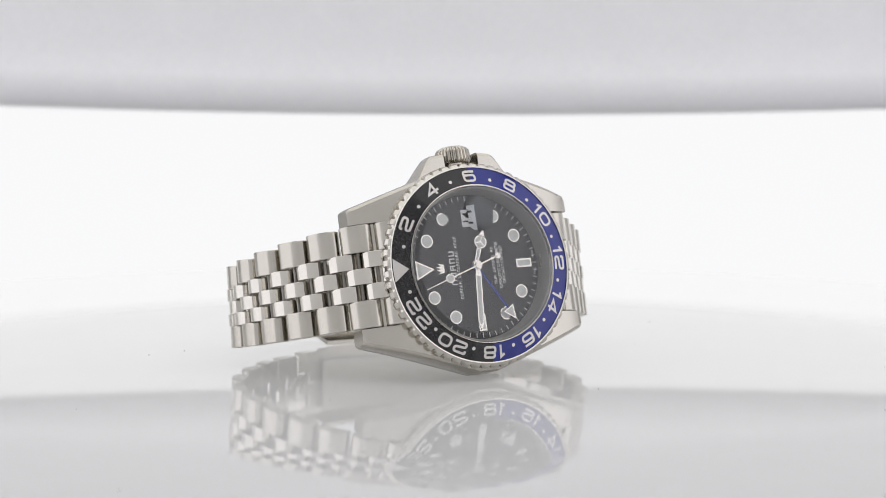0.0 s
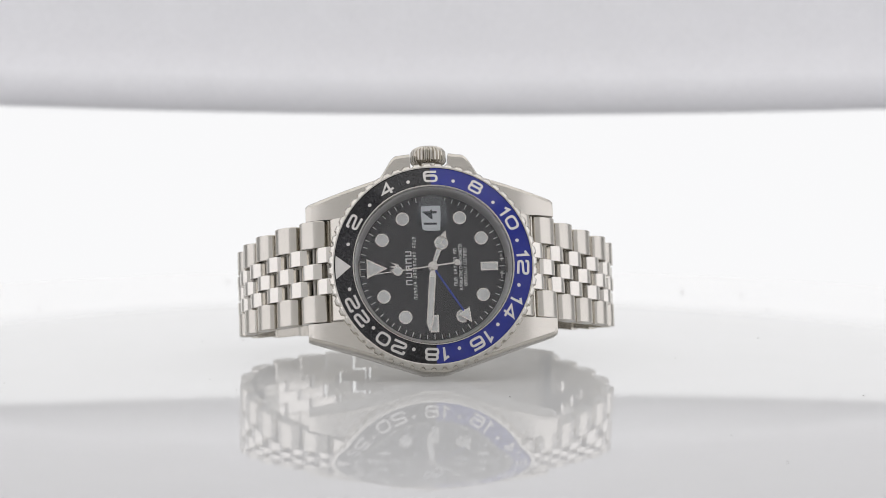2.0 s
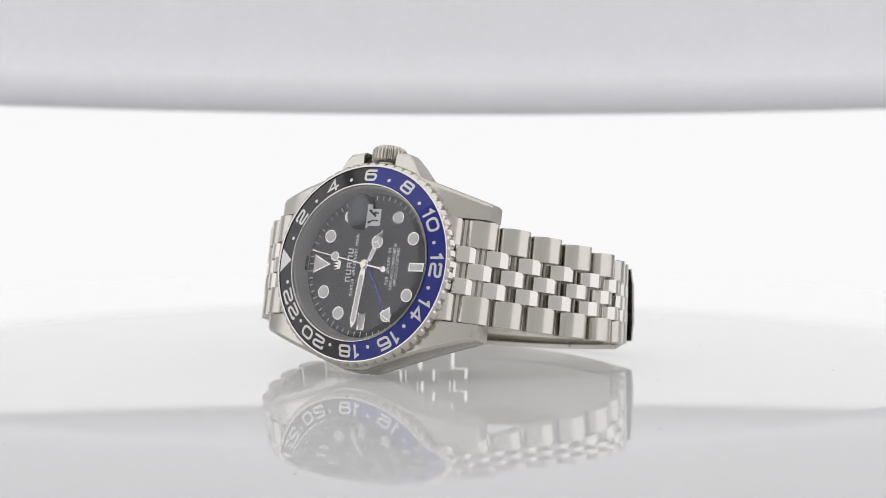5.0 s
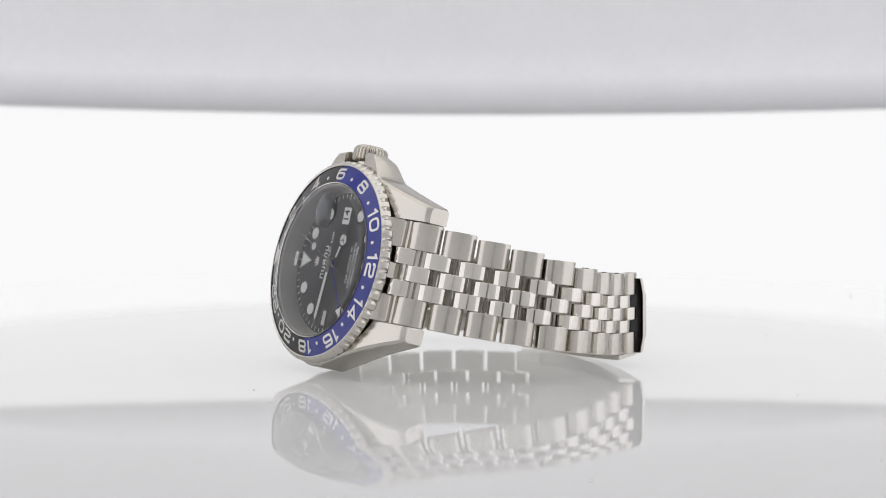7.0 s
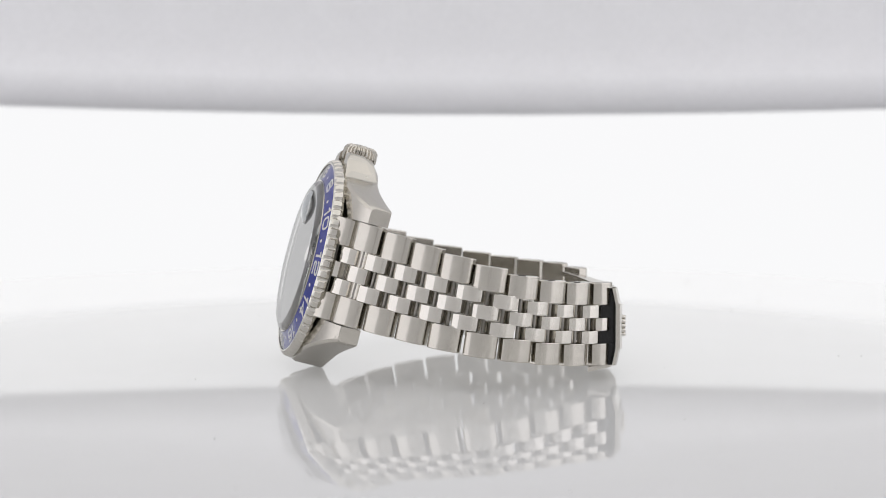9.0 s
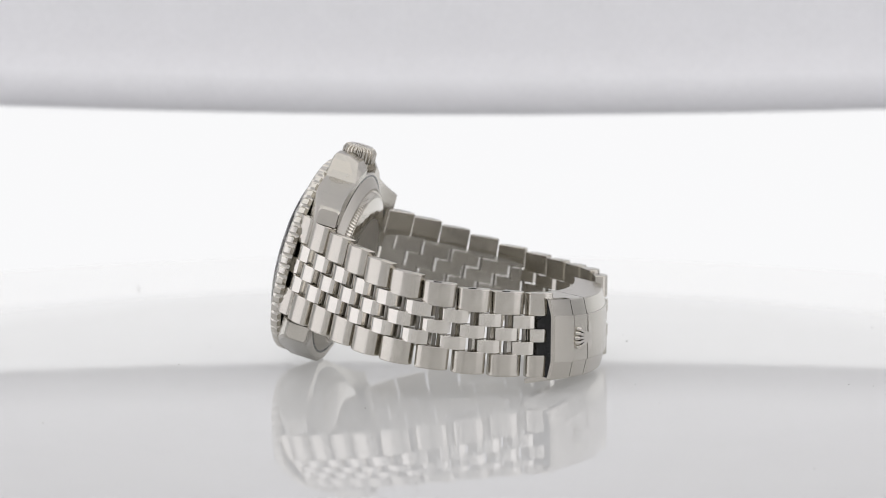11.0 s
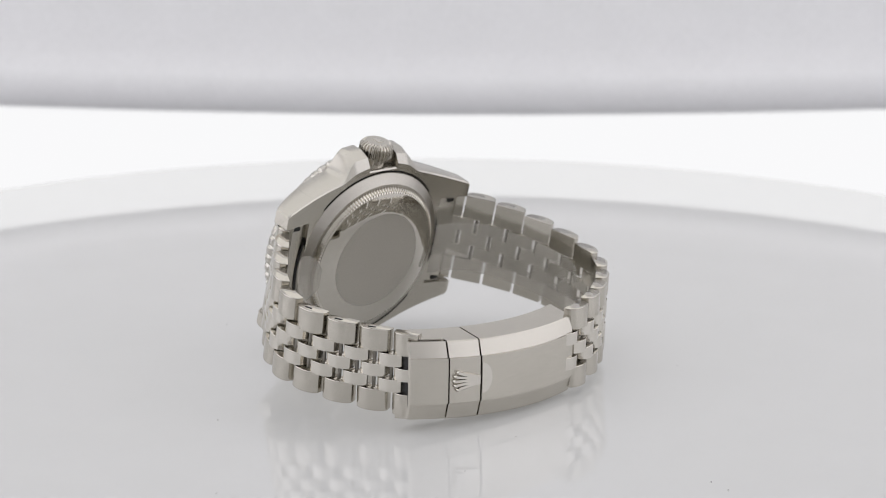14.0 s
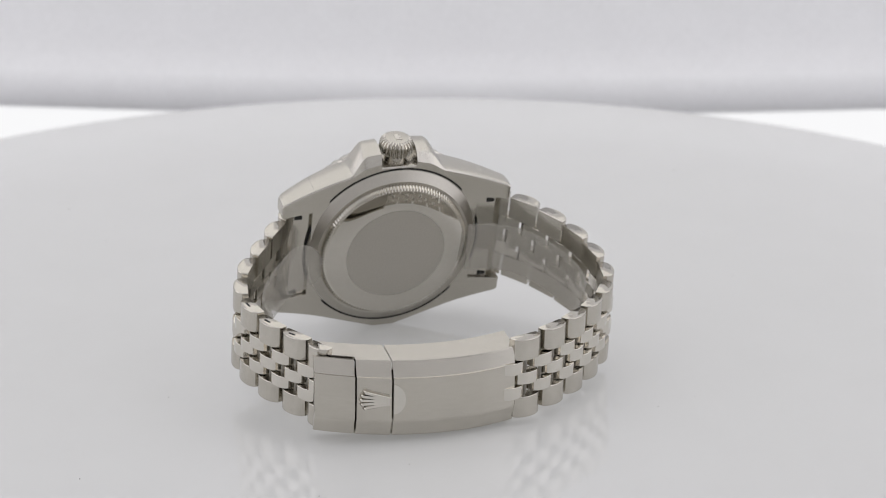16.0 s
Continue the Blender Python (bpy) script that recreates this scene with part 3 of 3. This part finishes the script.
# ---------------------------------------------------------------- bracelet
SIX = [(-17.0, -3.1), (-22.1, -7.3), (-26.5, -12.6), (-31.1, -18.5), (-35.1, -24.1), (-37.4, -30.7), (-36.8, -37.2), (-34.3, -43.8), (-31.2, -49.4), (-28.6, -54.6), (-26.0, -59.8)]
TWELVE = [(17.0, -3.1), (22.9, -6.6), (28.1, -11.4), (32.3, -17.1), (35.2, -23.6), (36.5, -30.3), (36.3, -36.7), (34.1, -42.4), (30.0, -47.4), (24.8, -52.1),
          (18.5, -56.5), (11.7, -59.7), (5.0, -61.2)]
PITCH = 6.8
TWIST = 15.0
CLASP_LIFT = 3.05


def rise(u):
    """How far the bracelet's middle drifts sideways on its way to the clasp."""
    return -1.2 * u + 4.75 * u ** 3


def curve_points(ctrl, step=0.1):
    pts = [Vector(p) for p in ctrl]
    pts = [2 * pts[0] - pts[1]] + pts + [2 * pts[-1] - pts[-2]]
    fine = []
    for a, b, c, d in zip(pts, pts[1:], pts[2:], pts[3:]):
        for i in range(40):
            t = i / 40
            fine.append(0.5 * (2 * b + (c - a) * t + (2 * a - 5 * b + 4 * c - d) * t * t + (3 * b - a - 3 * c + d) * t ** 3))
    fine.append(pts[-2])
    return fine


class Path:
    def __init__(self, ctrl):
        self.p = curve_points(ctrl)
        self.s = [0.0]
        for a, b in zip(self.p, self.p[1:]):
            self.s.append(self.s[-1] + (b - a).length)

    def spot(self, s):
        s = min(max(s, 0.0), self.s[-1] - 1e-6)
        k = int(np.searchsorted(self.s, s, side="right")) - 1
        k = min(k, len(self.p) - 2)
        f = (s - self.s[k]) / max(1e-9, self.s[k + 1] - self.s[k])
        p = self.p[k].lerp(self.p[k + 1], f)
        t = (self.p[min(k + 4, len(self.p) - 1)] - self.p[max(k - 3, 0)]).normalized()
        return p, t

    def frame_at(self, s):
        """The place, lengthwise axis, outward axis and crosswise axis at an arc length."""
        p, t = self.spot(s)
        u = min(1.0, max(0.0, (-p.y - 8) / 50))
        tw = radians(TWIST * u)
        across = Vector((math.cos(tw), 0, math.sin(tw)))
        along = Vector((0, t.x, t.y))
        along = (along - along.dot(across) * across).normalized()
        out = along.cross(across)
        centre = Vector((0, 0, -33))
        place = Vector((rise(u), p.x, p.y))
        if out.dot(place - centre) < 0:
            out = -out
        return place, along, out, across, u


def profile_mesh(name, profile, mat, width=1.0, edge=0.03):
    """A link with its cross section in (length, thickness), one unit wide, with eased ends."""
    bm = bmesh.new()
    cl = sum(p[0] for p in profile) / len(profile)
    ct = sum(p[1] for p in profile) / len(profile)
    secs = []
    for x, k in ((-0.5, 0.965), (-0.5 + edge, 1.0), (0.5 - edge, 1.0), (0.5, 0.965)):
        secs.append([((cl + (a - cl) * k) * MM, (ct + (b - ct) * k) * MM, x * MM) for a, b in profile])
    loft(bm, secs)
    return link_mesh(name, bm, mat, 22)


def dome(half, low, shoulder, top, n=10):
    return [(-half, low), (half, low)] + [(half * math.cos(math.pi * i / n), shoulder + (top - shoulder) * math.sin(math.pi * i / n)) for i in range(n + 1)]


def facet(half, low, shoulder, top):
    """A chamfered block with a slightly domed crest."""
    crest = [(half * 0.72 * k, top - 0.36 * k * k) for k in (1.0, 0.6, 0.2, -0.2, -0.6, -1.0)]
    return [(-half - 0.45, low), (half + 0.45, low), (half, shoulder)] + crest + [(-half, shoulder)]


def build_bracelet():
    outer = profile_mesh("outer_link", dome(3.12, -1.25, -0.1, 1.55, 12), BRUSHED)
    inner = profile_mesh("inner_link", facet(2.38, -1.15, 0.7, 1.55), POLISHED, edge=0.02)
    half_outer = profile_mesh("outer_link_half", dome(2.5, -1.25, -0.1, 1.4, 10), BRUSHED)
    half_inner = profile_mesh("inner_link_half", facet(2.0, -1.1, 0.75, 1.5), POLISHED)
    pin = profile_mesh("pin", disc_outline(0, 0, 0.36, 10), SHADED_STEEL)
    slot = profile_mesh("screw_slot", [(-0.75, -0.17), (0.75, -0.17), (0.75, 0.17), (-0.75, 0.17)], GAP_SHADE)
    cap = profile_mesh("pin_cap", disc_outline(0, 0, 0.5, 14), SATIN)
    for side, ctrl, count, end_half in (("six", SIX, 9, True), ("twelve", TWELVE, 12, False)):
        path = Path(ctrl)

        def put(mesh, name, s, x, width, lift=0.0):
            place, along, out, across, u = path.frame_at(s)
            ob = new(name, mesh)
            ob.parent = WATCH
            place = place + across * x + out * lift
            m = Matrix((along, out, across)).transposed()
            if m.determinant() < 0:
                m = Matrix((-along, out, across)).transposed()
            ob.matrix_basis = Matrix.Translation(place * MM) @ m.to_4x4() @ Matrix.Diagonal((1, 1, width, 1))
        for k in range(count + 1):
            s = k * PITCH + (0.02 * k * k if side == "twelve" else 0.0)
            last = k == count
            if last and not end_half:
                break
            u = path.frame_at(s)[4]
            w = 19.9 - 3.9 * min(1.0, u / 0.62)
            wo, wi = w * 0.268, w * 0.1545
            s_here = s - 0.5 if last else s
            for sx in (1, -1):
                put(half_outer if last else outer, "outer_link", s_here, sx * (w / 2 - wo / 2), wo - 0.06)
            put(half_inner if last else inner, "inner_link", s_here, 0, wi - 0.06)
            if side == "six" and 6 <= k < count:
                put(slot, "screw_slot", s_here - 0.6, w / 2 - 0.02, 0.14, 0.35)
            if side == "twelve" and k >= 8:
                put(cap, "pin_cap", s_here + 1.5, w / 2 - 0.02, 0.16, -0.2)
            for sx in (1, -1):
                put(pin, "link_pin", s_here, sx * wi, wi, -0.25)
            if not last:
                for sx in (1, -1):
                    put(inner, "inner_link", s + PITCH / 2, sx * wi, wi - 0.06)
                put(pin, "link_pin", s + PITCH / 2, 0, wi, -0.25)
    # solid end pieces between the lugs
    for sy in (1, -1):
        bm = bmesh.new()
        secs = [[(x, sy * 16.9, -3.6), (x, sy * 20.4, -5.6), (x, sy * 23.2, -8.4), (x, sy * 21.6, -9.4), (x, sy * 16.9, -8.4)] for x in (-9.95, 9.95)]
        loft(bm, secs)
        end = part("end_piece", bm, BRUSHED, WATCH, "steel end piece between the lugs", smooth=15)
        for sx in (1, -1):
            bm = bmesh.new()
            box(bm, sx * 9.2 - 0.35, sx * 9.2 + 0.35, sy * 20.6 - 0.8, sy * 20.6 + 0.8, -9.42, -9.0)
            part("bar_slot", bm, GAP_SHADE, end, "dark spring bar slot", smooth=None)


# ---------------------------------------------------------------- clasp
def clasp_spot(y):
    """Height of the clasp's outer face along its length."""
    t = (y + 4.0) / 24.0
    return -63.2 + 4.5 * t * t if y < -4 else -63.2 + 1.4 * ((y + 4.0) / 12.0) ** 2


def clasp_point(x, y, n):
    tw = radians(TWIST)
    return (CLASP_LIFT + x * math.cos(tw) + n * math.sin(tw), y, clasp_spot(y) + x * math.sin(tw) - n * math.cos(tw))


def clasp_loft(bm, section, y0, y1, steps=14):
    loft(bm, [[clasp_point(x, y0 + (y1 - y0) * i / steps, n) for x, n in section] for i in range(steps + 1)])


def build_clasp():
    shell = [(-8.6, -6.4), (-7.55, -1.05), (-7.3, -0.85), (-4.45, -0.22), (-4.35, 0.0), (4.35, 0.0), (4.45, -0.22), (7.3, -0.85), (7.55, -1.05), (8.6, -6.4),
             (7.7, -6.4), (6.9, -1.6), (-6.9, -1.6), (-7.7, -6.4)]
    bm = bmesh.new()
    clasp_loft(bm, shell, -16.1, 8.0)
    clasp = part("clasp_cover", bm, BRUSHED_LONG, WATCH, "brushed folding clasp cover", smooth=12)
    bm = bmesh.new()
    clasp_loft(bm, shell, -22.8, -16.45, 6)
    part("clasp_end", bm, BRUSHED_LONG, WATCH, "brushed clasp end piece", smooth=12)
    bm = bmesh.new()
    tail = [(-8.6, -6.4), (-7.75, -1.9), (7.75, -1.9), (8.6, -6.4), (7.7, -6.4), (7.1, -2.6), (-7.1, -2.6), (-7.7, -6.4)]
    clasp_loft(bm, tail, -28.9, -22.8, 6)
    part("clasp_base", bm, BRUSHED_LONG, WATCH, smooth=12)
    bm = bmesh.new()
    lever = [(-7.45, -1.45), (-7.45, -0.85), (-4.45, -0.22), (-4.4, 0.1), (4.4, 0.1), (4.45, -0.22), (7.45, -0.85), (7.45, -1.45), (4.3, -0.75), (-4.3, -0.75)]
    clasp_loft(bm, lever, -30.2, -23.15, 7)
    part("clasp_lever", bm, BRUSHED_LONG, WATCH, "hinged safety lever of the clasp", smooth=12)
    # five-rayed emblem over the finger notch
    bm = bmesh.new()
    for i in range(5):
        a = radians(-34 + 17 * i)
        tip = (3.0 * math.sin(a), -18.1 - 4.0 * math.cos(a))
        root = (0.95 * math.sin(a), -17.0)
        d = Vector((tip[0] - root[0], tip[1] - root[1])).normalized()
        s = Vector((-d.y, d.x))
        outline = [(root[0] + s.x * 0.34, root[1] + s.y * 0.34), (root[0] - s.x * 0.34, root[1] - s.y * 0.34),
                   (tip[0] - s.x * 0.26, tip[1] - s.y * 0.26), (tip[0] + s.x * 0.26, tip[1] + s.y * 0.26)]
        loft(bm, [[clasp_point(x, y, -0.1) for x, y in outline], [clasp_point(x, y, 0.55) for x, y in outline],
                  [clasp_point(x * 0.9, y, 0.75) for x, y in outline]])
        ball = disc_outline(tip[0], tip[1], 0.42, 10)
        loft(bm, [[clasp_point(x, y, -0.1) for x, y in ball], [clasp_point(x, y, 0.5) for x, y in ball],
                  [clasp_point(tip[0] + (x - tip[0]) * 0.6, tip[1] + (y - tip[1]) * 0.6, 0.85) for x, y in ball]])
    part("emblem", bm, POLISHED, WATCH, "polished raised five-rayed emblem", smooth=40)
    bm = bmesh.new()
    notch = [(0.1 + 3.0 * math.cos(radians(a)), -16.05 + 2.2 * math.sin(radians(a))) for a in range(0, 181, 15)]
    loft(bm, [[clasp_point(x, y, 0.01) for x, y in notch], [clasp_point(x, y, 0.10) for x, y in notch]])
    part("finger_notch", bm, POLISHED, clasp, smooth=30)
    # folding blades inside
    bm = bmesh.new()
    clasp_loft(bm, [(-5.0, -3.2), (-5.0, -2.5), (5.0, -2.5), (5.0, -3.2)], -26, 7.5)
    part("blade", bm, SATIN, WATCH, "folded inner blade of the clasp", smooth=20)
    # dark block behind the last link, added for the shade in the open end
    bm = bmesh.new()
    clasp_loft(bm, [(-7.35, -6.0), (-7.3, -1.55), (-4.3, -0.85), (4.3, -0.85), (7.3, -1.55), (7.35, -6.0)], -29.3, -27.2, 2)
    part("clasp_end_shade", bm, GAP_SHADE, WATCH, "dark block for the shade inside the open clasp end", smooth=20)


LINER_SIX = [(-16.3, -13.6), (-19.0, -13.2), (-22.5, -14.2), (-27.0, -19.2), (-31.0, -25.0), (-33.3, -31.0), (-33.0, -36.0)]
LINER_TWELVE = [(15.4, -11.9), (20.0, -12.3), (25.0, -14.4), (29.0, -18.8), (31.6, -24.4), (33.0, -30.2), (32.6, -36.0), (30.4, -40.0)]


def build_liner():
    """Clear plastic protective strips along the inside of the bracelet."""
    for ctrl, tongue in ((LINER_SIX, 5), (LINER_TWELVE, 0)):
        path = Path(ctrl)
        secs = []
        for i in range(33):
            place, along, out, across, u = path.frame_at(path.s[-1] * i / 32)
            w = 5.4 * (math.sqrt(1 - (1 - (i + 0.4) / (tongue + 0.4)) ** 2) if i < tongue else 1.0)
            secs.append([place + across * a - out * b for a, b in ((-w, 0.0), (w, 0.0), (w, 0.6), (-w, 0.6))])
        bm = bmesh.new()
        loft(bm, secs)
        part("plastic_strip", bm, PLASTIC, WATCH, "clear plastic protective strip", smooth=40)


build_case()
build_crown()
build_bezel()
build_dial()
SECOND = build_hands()
build_crystal()
build_caseback()
build_bracelet()
build_clasp()
build_liner()


# ---------------------------------------------------------------- dust on the disc
def dust():
    rng = random.Random(5)
    bm = bmesh.new()
    for i in range(34):
        a, r = rng.uniform(0, 6.28), rng.uniform(0.045, 0.17)
        q = rng.uniform(0.00006, 0.00017)
        o = [(r * math.cos(a) + q * rng.uniform(0.5, 1.2) * math.cos(k), r * math.sin(a) + q * rng.uniform(0.4, 1.0) * math.sin(k)) for k in (0, 1.1, 2.3, 3.4, 4.6, 5.5)]
        prism(bm, o, -0.0006, -0.00048)
    ob = new("dust", link_mesh("dust", bm, DUST))
    ob.parent = TABLE
    return tagged(ob, "scattered grey specks of dust", kind="stuff")


dust()


# ---------------------------------------------------------------- what moves
def motions():
    walk(TABLE, [(t, table_pose(a, b)) for t, a, b in TURNS])
    walk(WATCH, [(t, table_pose(a, b) @ SEAT) for t, a, b in TURNS])
    walk(SECOND, [(t, pose(0, 0, 0, 0, 0, -(341.0 + 6.0 * t))) for t in range(0, 17, 4)])


motions()
